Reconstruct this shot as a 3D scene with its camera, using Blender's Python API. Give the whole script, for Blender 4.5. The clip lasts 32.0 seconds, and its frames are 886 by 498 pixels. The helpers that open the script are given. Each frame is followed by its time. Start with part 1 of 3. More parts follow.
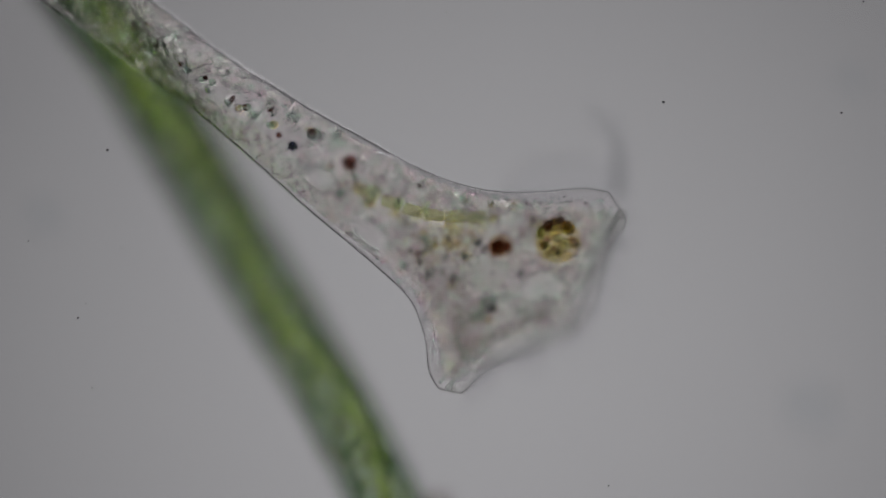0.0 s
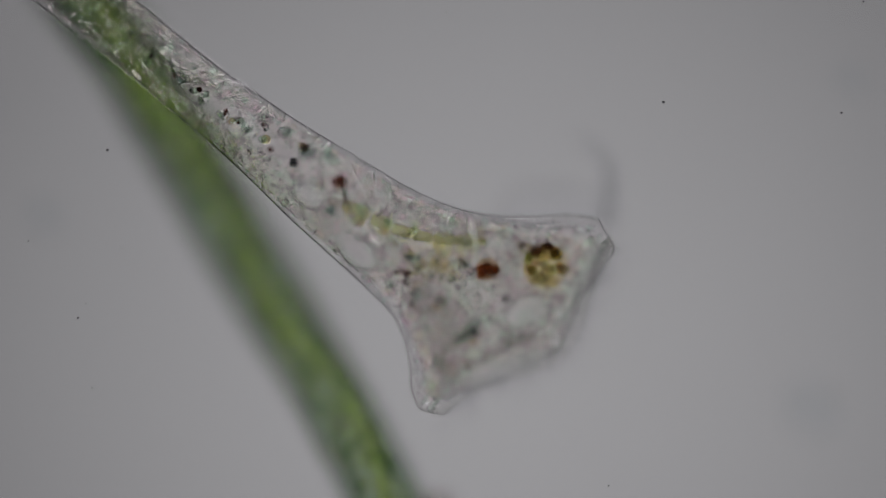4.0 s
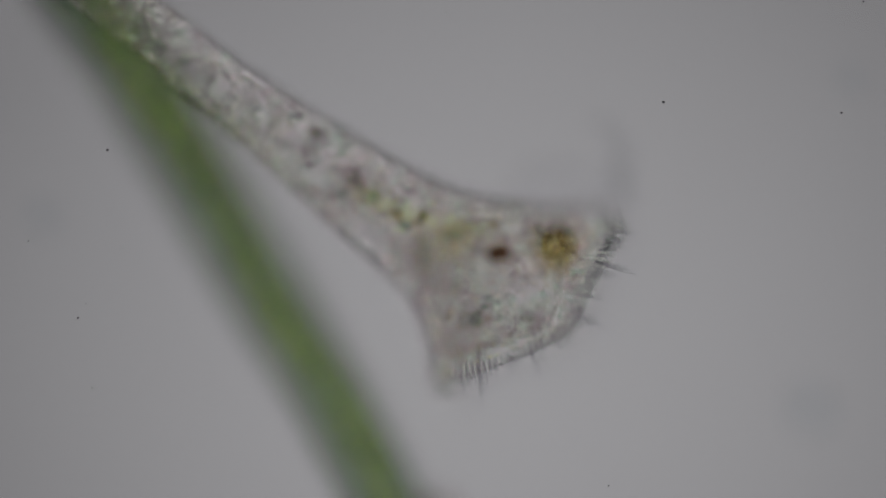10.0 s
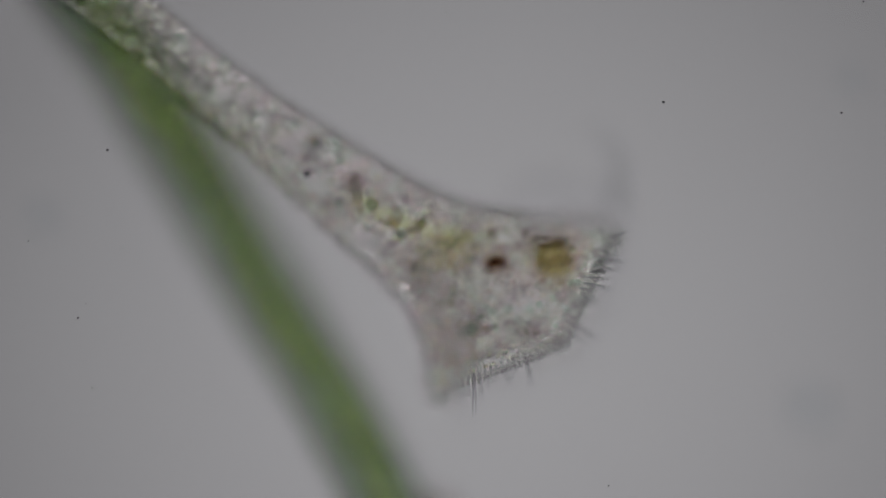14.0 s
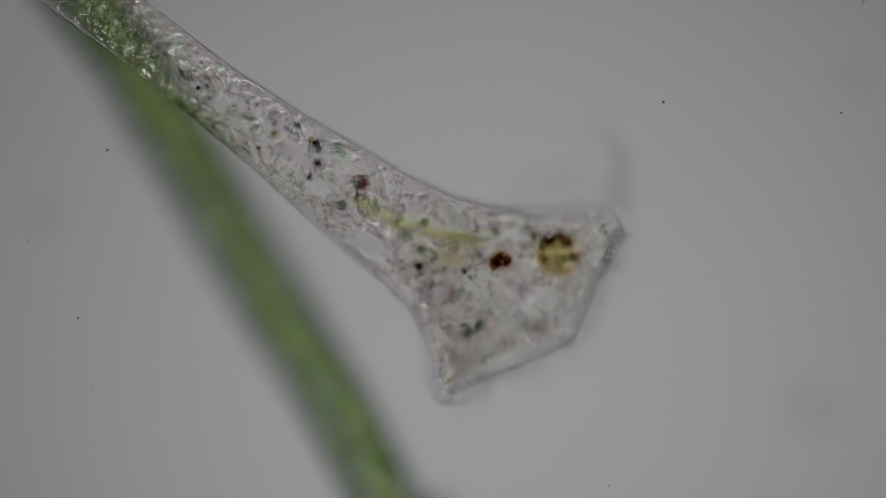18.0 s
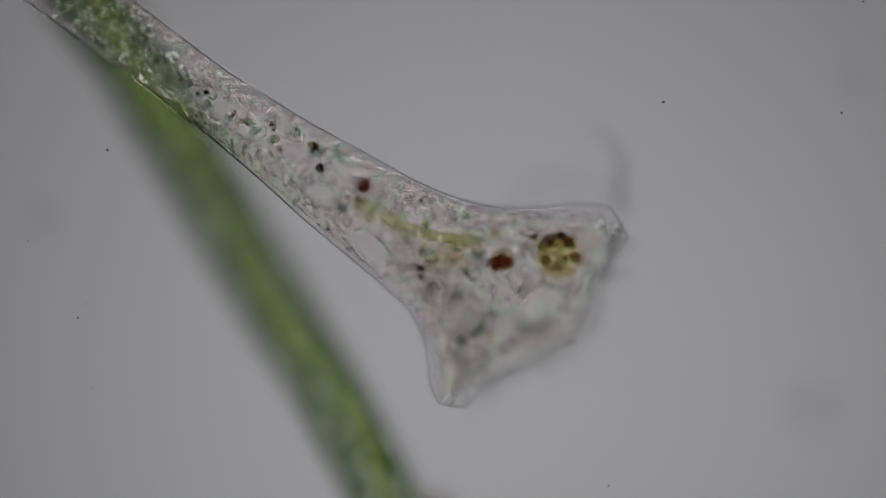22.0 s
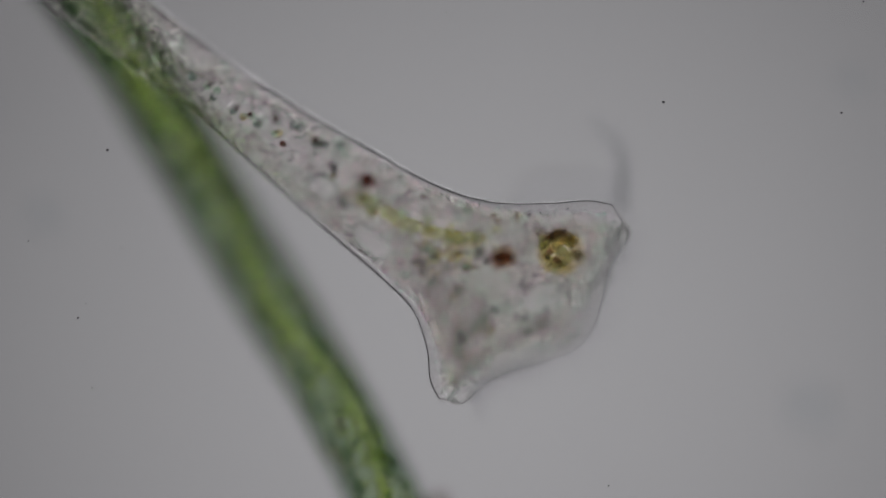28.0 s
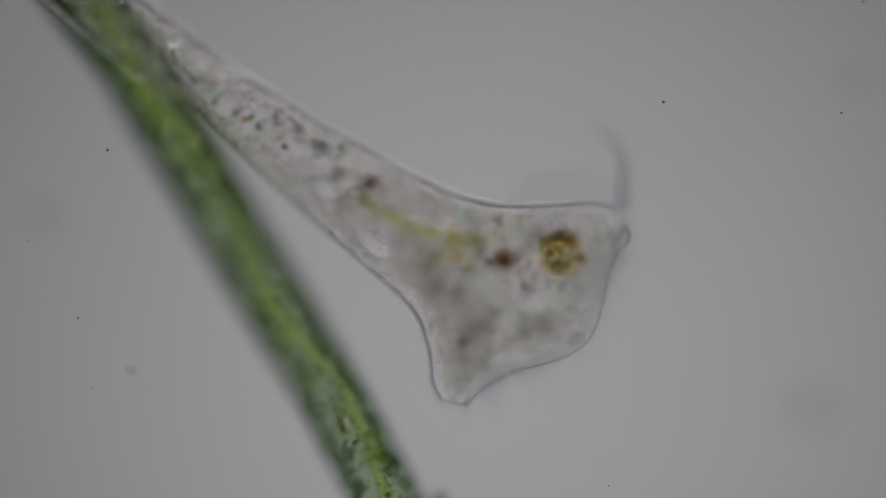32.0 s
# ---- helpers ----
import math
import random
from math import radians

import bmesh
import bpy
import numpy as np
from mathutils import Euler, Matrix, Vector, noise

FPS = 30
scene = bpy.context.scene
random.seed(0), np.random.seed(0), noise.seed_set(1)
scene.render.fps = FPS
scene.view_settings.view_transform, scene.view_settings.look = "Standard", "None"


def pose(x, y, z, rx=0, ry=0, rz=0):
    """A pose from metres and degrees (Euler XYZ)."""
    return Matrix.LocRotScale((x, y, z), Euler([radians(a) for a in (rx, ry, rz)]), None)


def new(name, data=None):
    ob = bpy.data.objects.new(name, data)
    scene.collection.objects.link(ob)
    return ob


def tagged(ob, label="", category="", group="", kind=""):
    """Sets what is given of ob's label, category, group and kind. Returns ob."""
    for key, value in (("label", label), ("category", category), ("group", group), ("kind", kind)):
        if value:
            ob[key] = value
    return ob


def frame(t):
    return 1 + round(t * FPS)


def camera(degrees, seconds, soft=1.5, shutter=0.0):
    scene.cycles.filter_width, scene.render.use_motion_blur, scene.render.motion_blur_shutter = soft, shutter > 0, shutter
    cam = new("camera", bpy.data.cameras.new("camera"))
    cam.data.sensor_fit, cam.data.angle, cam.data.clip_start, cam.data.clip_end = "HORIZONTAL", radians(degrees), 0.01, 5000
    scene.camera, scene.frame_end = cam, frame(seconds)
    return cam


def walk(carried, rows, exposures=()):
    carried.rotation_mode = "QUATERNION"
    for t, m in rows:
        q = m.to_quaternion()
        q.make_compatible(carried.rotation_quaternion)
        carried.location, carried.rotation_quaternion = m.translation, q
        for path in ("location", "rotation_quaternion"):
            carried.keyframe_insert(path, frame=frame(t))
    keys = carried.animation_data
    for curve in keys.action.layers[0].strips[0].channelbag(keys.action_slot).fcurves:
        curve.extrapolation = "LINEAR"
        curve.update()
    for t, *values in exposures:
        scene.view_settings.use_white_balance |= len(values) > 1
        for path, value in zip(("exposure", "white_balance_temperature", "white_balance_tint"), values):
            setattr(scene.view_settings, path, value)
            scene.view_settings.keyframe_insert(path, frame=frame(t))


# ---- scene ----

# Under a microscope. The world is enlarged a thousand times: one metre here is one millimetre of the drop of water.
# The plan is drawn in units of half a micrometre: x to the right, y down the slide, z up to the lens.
S = 0.0005


def at(x, y, z=0.0):
    return Vector(((x - 784) * S, (441 - y) * S, z * S))


# ---- the microscope: a far, narrow lens with a shallow focus; turning the focus knob moves it up and down ----
REACH = 20.0
FOCUS = [(0, -11), (1, -11), (1.5, -12), (2, -11), (3, -8), (3.5, -5), (5.5, 8), (6, 13), (7, 25), (8, 34), (9, 48), (10, 61), (11, 71),
         (12, 77), (13, 74), (14, 58), (14.5, 51), (16.5, 26), (18, 19), (19, 13), (20, 8), (21, 4), (22, 1),
         (23, -2), (24, -6), (25, -10), (25.5, -12), (27.5, -22), (28, -25), (29, -30), (30, -36), (31, -41), (32, -45)]
cam = camera(2 * math.degrees(math.atan(784 * S / REACH)), 32.0, soft=0.9)
cam.data.dof.use_dof = True
cam.data.dof.focus_distance = REACH
cam.data.dof.aperture_fstop = 0.085
walk(cam, [(t, pose(0, 0, REACH + z * S)) for t, z in FOCUS])
scene.cycles.max_bounces = 48
scene.cycles.transmission_bounces = 48
scene.cycles.transparent_max_bounces = 48

# ---- light: one lamp below the slide, in a dark stand ----
world = bpy.data.worlds.new("dark_stand")
scene.world = world
world.use_nodes = True
world.node_tree.nodes["Background"].inputs["Color"].default_value = (0.5, 0.5, 0.55, 1)
world.node_tree.nodes["Background"].inputs["Strength"].default_value = 0.03
LAMP_COLOUR, LAMP_STRENGTH, LAMP_SPREAD, LAMP_RADIUS, LAMP_AT = (1.0, 0.985, 1.02), 0.505, 0.60, 2.1, (0.04, -0.12, -2.3)


# ---- materials ----
BEND = 1.35  # how strongly living matter bends light, against water


def nodes_of(name):
    m = bpy.data.materials.new(name)
    m.use_nodes = True
    m.node_tree.nodes.clear()
    return m, m.node_tree.nodes, m.node_tree.links


def clear(name, low, high, ior, grain=60.0, fine=300.0, bump=0.0, vary=0.0, mouth=0.0):
    """Clear living matter: light goes through, bent a little and tinted between two colours in coarse and fine grain.
    mouth: how much the ciliate's skin bends light by its mouth, where it is thinner."""
    m, n, l = nodes_of(name)
    out, bsdf = n.new("ShaderNodeOutputMaterial"), n.new("ShaderNodeBsdfRefraction")
    place = n.new("ShaderNodeTexCoord")
    coarse, small, add, ramp = n.new("ShaderNodeTexNoise"), n.new("ShaderNodeTexNoise"), n.new("ShaderNodeMath"), n.new("ShaderNodeValToRGB")
    coarse.inputs["Scale"].default_value, small.inputs["Scale"].default_value = grain, fine
    coarse.inputs["Detail"].default_value = small.inputs["Detail"].default_value = 3.0
    for tex in (coarse, small):
        l.new(place.outputs["Object"], tex.inputs["Vector"])
    add.operation = "ADD"
    l.new(coarse.outputs["Fac"], add.inputs[0])
    l.new(small.outputs["Fac"], add.inputs[1])
    half = n.new("ShaderNodeMath")
    half.operation, half.inputs[1].default_value = "MULTIPLY", 0.5
    l.new(add.outputs[0], half.inputs[0])
    ramp.color_ramp.elements[0].position, ramp.color_ramp.elements[1].position = 0.38, 0.62
    ramp.color_ramp.elements[0].color, ramp.color_ramp.elements[1].color = (*low, 1), (*high, 1)
    l.new(half.outputs[0], ramp.inputs["Fac"])
    tint = ramp.outputs["Color"]
    if vary:
        info, bright = n.new("ShaderNodeObjectInfo"), n.new("ShaderNodeHueSaturation")
        span = n.new("ShaderNodeMapRange")
        span.inputs["To Min"].default_value, span.inputs["To Max"].default_value = 1 - vary, 1.0
        l.new(info.outputs["Random"], span.inputs["Value"])
        l.new(span.outputs["Result"], bright.inputs["Value"])
        l.new(tint, bright.inputs["Color"])
        tint = bright.outputs["Color"]
    l.new(tint, bsdf.inputs["Color"])
    ior, mouth = 1 + (ior - 1) * BEND, mouth and 1 + (mouth - 1) * BEND
    bsdf.inputs["IOR"].default_value, bsdf.inputs["Roughness"].default_value = ior, 0.0
    if mouth:
        along, span = n.new("ShaderNodeVectorMath"), n.new("ShaderNodeMapRange")
        along.operation = "DOT_PRODUCT"
        l.new(place.outputs["Object"], along.inputs[0])
        along.inputs[1].default_value = (0.772, -0.637, 0)
        l.new(along.outputs["Value"], span.inputs["Value"])
        for socket, value in (("From Min", 0.165), ("From Max", 0.205), ("To Min", ior), ("To Max", mouth)):
            span.inputs[socket].default_value = value
        l.new(span.outputs["Result"], bsdf.inputs["IOR"])
    if bump:
        lift = n.new("ShaderNodeBump")
        lift.inputs["Strength"].default_value, lift.inputs["Distance"].default_value = bump, 4 * S
        l.new(half.outputs[0], lift.inputs["Height"])
        l.new(lift.outputs["Normal"], bsdf.inputs["Normal"])
    l.new(bsdf.outputs[0], out.inputs["Surface"])
    return m


def glow(name, colour, strength, spread):
    """A lamp behind frosted glass: brightest in the middle, falling off outwards so that the view's corners darken,
    with an added bright ring round it.
    """
    m, n, l = nodes_of(name)
    out, e = n.new("ShaderNodeOutputMaterial"), n.new("ShaderNodeEmission")
    place, size, square, power, scale = n.new("ShaderNodeTexCoord"), n.new("ShaderNodeVectorMath"), n.new("ShaderNodeMath"), n.new("ShaderNodeMath"), n.new("ShaderNodeMath")
    size.operation, square.operation, power.operation, scale.operation = "DOT_PRODUCT", "DIVIDE", "POWER", "MULTIPLY"
    l.new(place.outputs["Object"], size.inputs[0])
    l.new(place.outputs["Object"], size.inputs[1])
    l.new(size.outputs["Value"], square.inputs[0])
    square.inputs[1].default_value = -spread * spread
    power.inputs[0].default_value = math.e
    l.new(square.outputs[0], power.inputs[1])
    # added ring, no real source: brightens living matter where it bends light far
    far, ring = n.new("ShaderNodeMath"), n.new("ShaderNodeMapRange")
    far.operation = "SQRT"
    l.new(size.outputs["Value"], far.inputs[0])
    l.new(far.outputs[0], ring.inputs["Value"])
    ring.interpolation_type = "SMOOTHSTEP"
    for socket, value in (("From Min", 1.08), ("From Max", 1.5), ("To Min", 0.0), ("To Max", 4.9)):
        ring.inputs[socket].default_value = value
    both = n.new("ShaderNodeMath")
    l.new(power.outputs[0], both.inputs[0])
    l.new(ring.outputs["Result"], both.inputs[1])
    l.new(both.outputs[0], scale.inputs[0])
    scale.inputs[1].default_value = strength
    e.inputs["Color"].default_value = (*colour, 1)
    l.new(scale.outputs[0], e.inputs["Strength"])
    l.new(e.outputs[0], out.inputs["Surface"])
    return m


LAMP = glow("lamp_field", LAMP_COLOUR, LAMP_STRENGTH, LAMP_SPREAD)
GLASS = clear("slide_glass", (0.99, 0.99, 0.99), (1, 1, 1), 1.14, 3, 20)
PELLICLE = clear("pellicle", (1.0, 0.985, 0.985), (1, 1, 0.995), 1.021, 90, 460, 0.6, mouth=1.008)
ENDOPLASM = clear("endoplasm", (1.0, 0.96, 0.975), (0.985, 1.0, 0.975), 1.006, 60, 330, 0.6)
MEMBRANE = clear("mouth_membrane", (0.99, 0.985, 0.98), (1, 1, 1), 1.022, 60, 300, 0.4, mouth=1.006)
LOBE = clear("far_lobe", (0.93, 0.93, 0.94), (0.98, 0.98, 0.98), 1.006, 60, 300, 0.4)
FOLD = clear("mouth_fold", (0.82, 0.87, 0.84), (0.97, 0.985, 0.97), 1.035, 90, 500, 0.5)
BAND = clear("band_cytoplasm", (0.98, 0.985, 0.975), (1, 1, 0.99), 1.007, 90, 500, 0.5)
CILIUM = clear("cilium", (0.88, 0.88, 0.89), (0.98, 0.98, 0.985), 1.02)
TUFT = clear("cilia_tuft", (0.86, 0.855, 0.87), (0.96, 0.96, 0.965), 1.015)
GRAIN_PALE = clear("pale_grain", (1.0, 0.985, 0.99), (0.99, 1, 0.99), 1.085)
GRAIN_GREY = clear("grey_grain", (0.42, 0.38, 0.40), (0.80, 0.77, 0.78), 1.01)
GRAIN_SKIN = clear("skin_grain", (0.93, 0.92, 0.92), (1, 0.99, 0.98), 1.005)
GRAIN_GREEN = clear("green_grain", (0.87, 0.95, 0.91), (0.96, 1.0, 0.98), 1.085)
GRAIN_ROSY = clear("rosy_grain", (0.95, 0.88, 0.92), (1.0, 0.97, 0.985), 1.085)
GRAIN_YELLOW = clear("yellow_grain", (0.88, 0.85, 0.66), (0.97, 0.95, 0.82), 1.04)
VACUOLE = clear("vacuole_sap", (0.985, 0.995, 0.985), (1, 1, 1), 0.955)
FOAM = clear("foam_sap", (0.985, 0.98, 0.985), (1, 1, 1), 0.982)
PALE_BALL = clear("pale_globule", (0.86, 0.94, 0.89), (0.97, 1, 0.98), 1.08, vary=0.06)
GREEN_BALL = clear("green_globule", (0.78, 0.88, 0.80), (0.92, 0.98, 0.93), 1.075, vary=0.1)
NUCLEUS = clear("nucleus", (0.93, 0.955, 0.93), (0.975, 0.985, 0.97), 1.004, 90, 400, 0.4)
SAP = clear("bladder_sap", (0.955, 0.985, 0.97), (1, 1, 1), 0.981)
RED = clear("red_pigment", (0.36, 0.17, 0.13), (0.50, 0.26, 0.20), 1.04)
DARK_RED = clear("dark_red_pigment", (0.40, 0.27, 0.25), (0.60, 0.43, 0.39), 1.03, vary=0.25)
BROWN = clear("brown_food", (0.70, 0.51, 0.39), (0.89, 0.75, 0.61), 1.06, 90, 400, vary=0.2)
BROWN_CORE = clear("brown_food_core", (0.82, 0.73, 0.62), (0.92, 0.85, 0.76), 1.01, 120, 500)
BLUE = clear("dark_blue_pigment", (0.13, 0.14, 0.20), (0.24, 0.27, 0.34), 1.03, vary=0.2)
SWIMMER = clear("swimming_cell", (0.94, 0.955, 0.95), (1, 1, 1), 1.012)
SLATE = clear("slate_pigment", (0.60, 0.67, 0.67), (0.82, 0.88, 0.86), 1.05, vary=0.2)
OLIVE = clear("olive_food", (0.83, 0.79, 0.60), (0.97, 0.94, 0.82), 1.065, 100, 400, vary=0.12)
GREEN_FOOD = clear("green_food", (0.77, 0.80, 0.60), (0.92, 0.95, 0.82), 1.065, 100, 400, vary=0.12)
RED_FOOD = clear("red_food", (0.74, 0.57, 0.48), (0.89, 0.76, 0.67), 1.04, 100, 400, vary=0.15)
OLIVE_CORE = clear("olive_food_core", (0.92, 0.885, 0.76), (0.99, 0.97, 0.89), 1.015, 90, 400)
CHAIN = clear("swallowed_cells", (0.76, 0.79, 0.60), (0.92, 0.94, 0.76), 1.05, 120, 400)
WALL = clear("alga_wall", (0.78, 0.83, 0.79), (0.87, 0.90, 0.87), 1.012, 30, 160, 0.3)
PLASM = clear("alga_plasm", (0.80, 0.855, 0.77), (0.91, 0.945, 0.87), 1.005, 40, 160, 0.4)
CHLORO = clear("chloroplast", (0.58, 0.69, 0.57), (0.84, 0.90, 0.81), 1.012, 70, 260, 0.3, vary=0.1)
CHLORO_BRIGHT = clear("bright_chloroplast", (0.95, 0.99, 0.72), (1.0, 1.0, 0.87), 1.035, 70, 260, 0.3, vary=0.06)
RIBBON = clear("bright_ribbon", (0.93, 0.985, 0.64), (1.0, 1.0, 0.82), 1.03, 70, 260, 0.3)
CHLORO_BROWN = clear("brown_chloroplast", (0.80, 0.72, 0.67), (0.93, 0.86, 0.81), 1.015, 70, 260, 0.3, vary=0.15)
BEAD = clear("skin_bead", (0.98, 0.97, 0.95), (1, 1, 0.98), 1.01)
ROW = clear("skin_ridge", (0.88, 0.875, 0.88), (0.95, 0.945, 0.95), 1.003)
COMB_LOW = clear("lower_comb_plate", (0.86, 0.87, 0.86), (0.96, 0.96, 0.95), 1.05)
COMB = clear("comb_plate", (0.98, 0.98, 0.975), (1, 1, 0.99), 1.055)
DETRITUS = clear("brown_detritus", (0.42, 0.34, 0.28), (0.72, 0.62, 0.54), 1.03, 60, 260, 0.4)
DUST = clear("dust", (0.36, 0.36, 0.37), (0.55, 0.55, 0.56), 1.0)
SMUDGE = clear("smudge", (0.95, 0.96, 0.97), (0.985, 0.99, 0.99), 1.0)


# ---- mesh helpers ----
def mesh_of(name, verts, faces, material, smooth=True):
    me = bpy.data.meshes.new(name)
    me.from_pydata([tuple(v) for v in verts], [], faces)
    if smooth:
        me.polygons.foreach_set("use_smooth", [True] * len(me.polygons))
    me.materials.append(material)
    me.update()
    return me


def piece(name, me, parent, place=None, label=""):
    """Links a mesh as one part under a thing or a part, at a place in its parent's space."""
    ob = new(name, me)
    ob.parent = parent
    if place is not None:
        ob.matrix_basis = place
    return tagged(ob, label=label)


def ball_data(rings=1):
    bm = bmesh.new()
    bmesh.ops.create_icosphere(bm, subdivisions=rings, radius=1)
    v = np.array([x.co[:] for x in bm.verts])
    f = np.array([[x.index for x in y.verts] for y in bm.faces])
    bm.free()
    return v, f


BALL_1, BALL_2, BALL_3, BALL_4 = ball_data(1), ball_data(2), ball_data(3), ball_data(4)


def lumpy(name, data, material, lump=0.12, seed=0):
    """A ball of radius one with an uneven skin."""
    v, f = data
    out = [Vector(p) * (1 + lump * noise.noise(Vector(p) * 1.6 + Vector((seed * 7.1, seed * 3.3, 0)))) for p in v]
    return mesh_of(name, out, f.tolist(), material)


def many(name, data, centres, radii, material):
    """Many small balls in one mesh."""
    v, f = data
    k = len(centres)
    rng = np.random.default_rng(len(name) + k)
    squash = rng.uniform(0.7, 1.25, (k, 1, 3))
    verts = (v[None] * squash * np.asarray(radii)[:, None, None] + np.asarray(centres)[:, None]).reshape(-1, 3)
    faces = (f[None] + (np.arange(k) * len(v))[:, None, None]).reshape(-1, 3)
    return mesh_of(name, verts, faces.tolist(), material)


def tube(points, radii, sides=8, caps=True):
    """Vertices and faces of a round tube along points."""
    verts, faces = [], []
    points = [Vector(p) for p in points]
    for i, p in enumerate(points):
        d = (points[min(i + 1, len(points) - 1)] - points[max(i - 1, 0)]).normalized()
        a = d.cross(Vector((0, 0, 1)))
        a = a.normalized() if a.length > 1e-4 else Vector((1, 0, 0))
        b = d.cross(a)
        for k in range(sides):
            w = 2 * math.pi * k / sides
            verts.append(p + (a * math.cos(w) + b * math.sin(w)) * radii[i])
    for i in range(len(points) - 1):
        for k in range(sides):
            q = (k + 1) % sides
            faces.append((i * sides + k, i * sides + q, (i + 1) * sides + q, (i + 1) * sides + k))
    if caps:
        faces.append(tuple(reversed(range(sides))))
        faces.append(tuple(range((len(points) - 1) * sides, len(points) * sides)))
    return verts, faces


def spline(xs, ys, x):
    """Smooth value at x of a curve through the knots."""
    last = len(xs) - 1
    i = 0
    while i < last - 1 and x > xs[i + 1]:
        i += 1
    h = xs[i + 1] - xs[i]
    t = (x - xs[i]) / h
    a, b = max(i - 1, 0), min(i + 2, last)
    m0, m1 = (ys[i + 1] - ys[a]) / (xs[i + 1] - xs[a]), (ys[b] - ys[i]) / (xs[b] - xs[i])
    t2, t3 = t * t, t * t * t
    return (2 * t3 - 3 * t2 + 1) * ys[i] + (t3 - 2 * t2 + t) * h * m0 + (3 * t2 - 2 * t3) * ys[i + 1] + (t3 - t2) * h * m1


# ---- the setting: lamp and slide ----
bm = bmesh.new()
bmesh.ops.create_circle(bm, cap_ends=True, segments=64, radius=LAMP_RADIUS)
me = bpy.data.meshes.new("backdrop")
bm.to_mesh(me)
bm.free()
me.materials.append(LAMP)
lamp = tagged(new("backdrop", me), "round lamp field far below the slide, with an added bright outer ring", "lamp", kind="structure")
lamp.location = LAMP_AT

bm = bmesh.new()
bmesh.ops.create_cube(bm, size=1)
bmesh.ops.scale(bm, vec=(1.9, 1.3, 0.05), verts=bm.verts)
bmesh.ops.bevel(bm, geom=bm.edges[:], offset=0.006, segments=2, affect="EDGES")
me = bpy.data.meshes.new("glass_slide")
bm.to_mesh(me)
bm.free()
me.materials.append(GLASS)
slide = tagged(new("glass_slide", me), "clear flat glass slide under the water drop", "slide", kind="structure")
slide.location = (0, 0, -285 * S - 0.025)

# ---- the trumpet-shaped ciliate ----
# stations down the body: one flank, the other flank, height of the axis, half depth
STATIONS = [(90, -120, 28, -30, 18, 44), (255, 0, 193, 90, 15, 45), (411, 120, 335, 203, 10, 47), (480, 165, 399, 257, 7, 50),
            (549, 210, 465, 315, 4, 54), (657, 272, 540, 385, -1, 62), (740, 320, 603, 440, -7, 70), (820, 354, 675, 503, -12, 78),
            (890, 368, 728, 558, -17, 86), (975, 368, 758, 630, -21, 94), (1040, 364, 768, 692, -23, 100), (1080, 371, 783, 722, -23, 102)]
KNOTS = [0, 0.13, 0.27, 0.34, 0.41, 0.51, 0.60, 0.69, 0.77, 0.87, 0.95, 1.0]
# how far the rim stands out along the mouth, on its far side and on the side towards the lens
BULGE_U = [-1, -0.98, -0.94, -0.9, -0.78, -0.64, -0.44, -0.24, -0.1, 0.02, 0.12, 0.2, 0.43, 0.6, 0.72, 0.8, 0.88, 0.95, 0.98, 1]
BULGE_H = [-18, 0, 16, 22, 22, 28, 50, 81, 99, 107, 107, 103, 81, 60, 53, 56, 58, 44, 26, -2]
NEAR_U = [-1, -0.84, -0.67, -0.47, -0.26, -0.1, 0.05, 0.18, 0.33, 0.48, 0.64, 0.76, 0.9, 1]
NEAR_H = [-16, -8, 16, 40, 63, 80, 90, 83, 73, 63, 56, 47, 34, 14]
RIM_N = Vector((0.772, 0.637, 0))
HOME = Vector((600, 330, 0))
COLUMNS = [list(column) for column in zip(*STATIONS)]


def station(s):
    return [spline(KNOTS, column, s) for column in COLUMNS]


def flesh(s, turn, r=1.0):
    """A place in the body, in plan units: s down the axis from foot to mouth, turn round it, r out from it (1 at the skin)."""
    ux, uy, lx, ly, z, d = station(s)
    u, v = r * math.cos(turn), r * math.sin(turn)
    k = max(0.0, (s - 0.7) / 0.3)
    k = k * k * (3 - 2 * k)
    # towards the mouth the side facing the lens grows flatter and its edge stands upright
    lift = v if v <= 0 else v ** (1 - 0.45 * k)
    p = Vector(((ux + lx) / 2 + (ux - lx) / 2 * u, (uy + ly) / 2 + (uy - ly) / 2 * u, z + d * lift))
    e = math.cos(turn) * r * (2 - r) if r < 1 and s < 1 else u
    near = max(0.0, min(1.0, (math.sin(turn) - 0.05) / 0.5))
    near = near * near * (3 - 2 * near)
    reach = spline(BULGE_U, BULGE_H, e) * (1 - near) + spline(NEAR_U, NEAR_H, e) * near
    return p + RIM_N * ((reach + 4 - 12 * (v + 0.2) ** 2 * (1 - near)) * k)


def own(p):
    """Plan units to metres in the ciliate's own space."""
    p = Vector(p) - HOME
    return Vector((p.x, -p.y, p.z)) * S


ciliate = tagged(new("trumpet_ciliate"), "translucent trumpet-shaped ciliate with a fringed mouth and food balls inside", "ciliate")
ciliate.location = at(*HOME)

SIDES, RINGS = 120, 90
verts, faces = [], []
for i in range(RINGS + 1):
    for k in range(SIDES):
        p = flesh(i / RINGS, 2 * math.pi * k / SIDES)
        verts.append(own(p) + Vector((0, 0, 1)) * 1.2 * S * noise.noise(p * 0.05))
for i in range(RINGS):
    for k in range(SIDES):
        q = (k + 1) % SIDES
        faces.append((i * SIDES + k, (i + 1) * SIDES + k, (i + 1) * SIDES + q, i * SIDES + q))
faces.append(tuple(range(SIDES)))
piece("body_wall", mesh_of("body_wall", verts, faces, PELLICLE), ciliate, label="clear grainy skin with fine lengthwise rows")

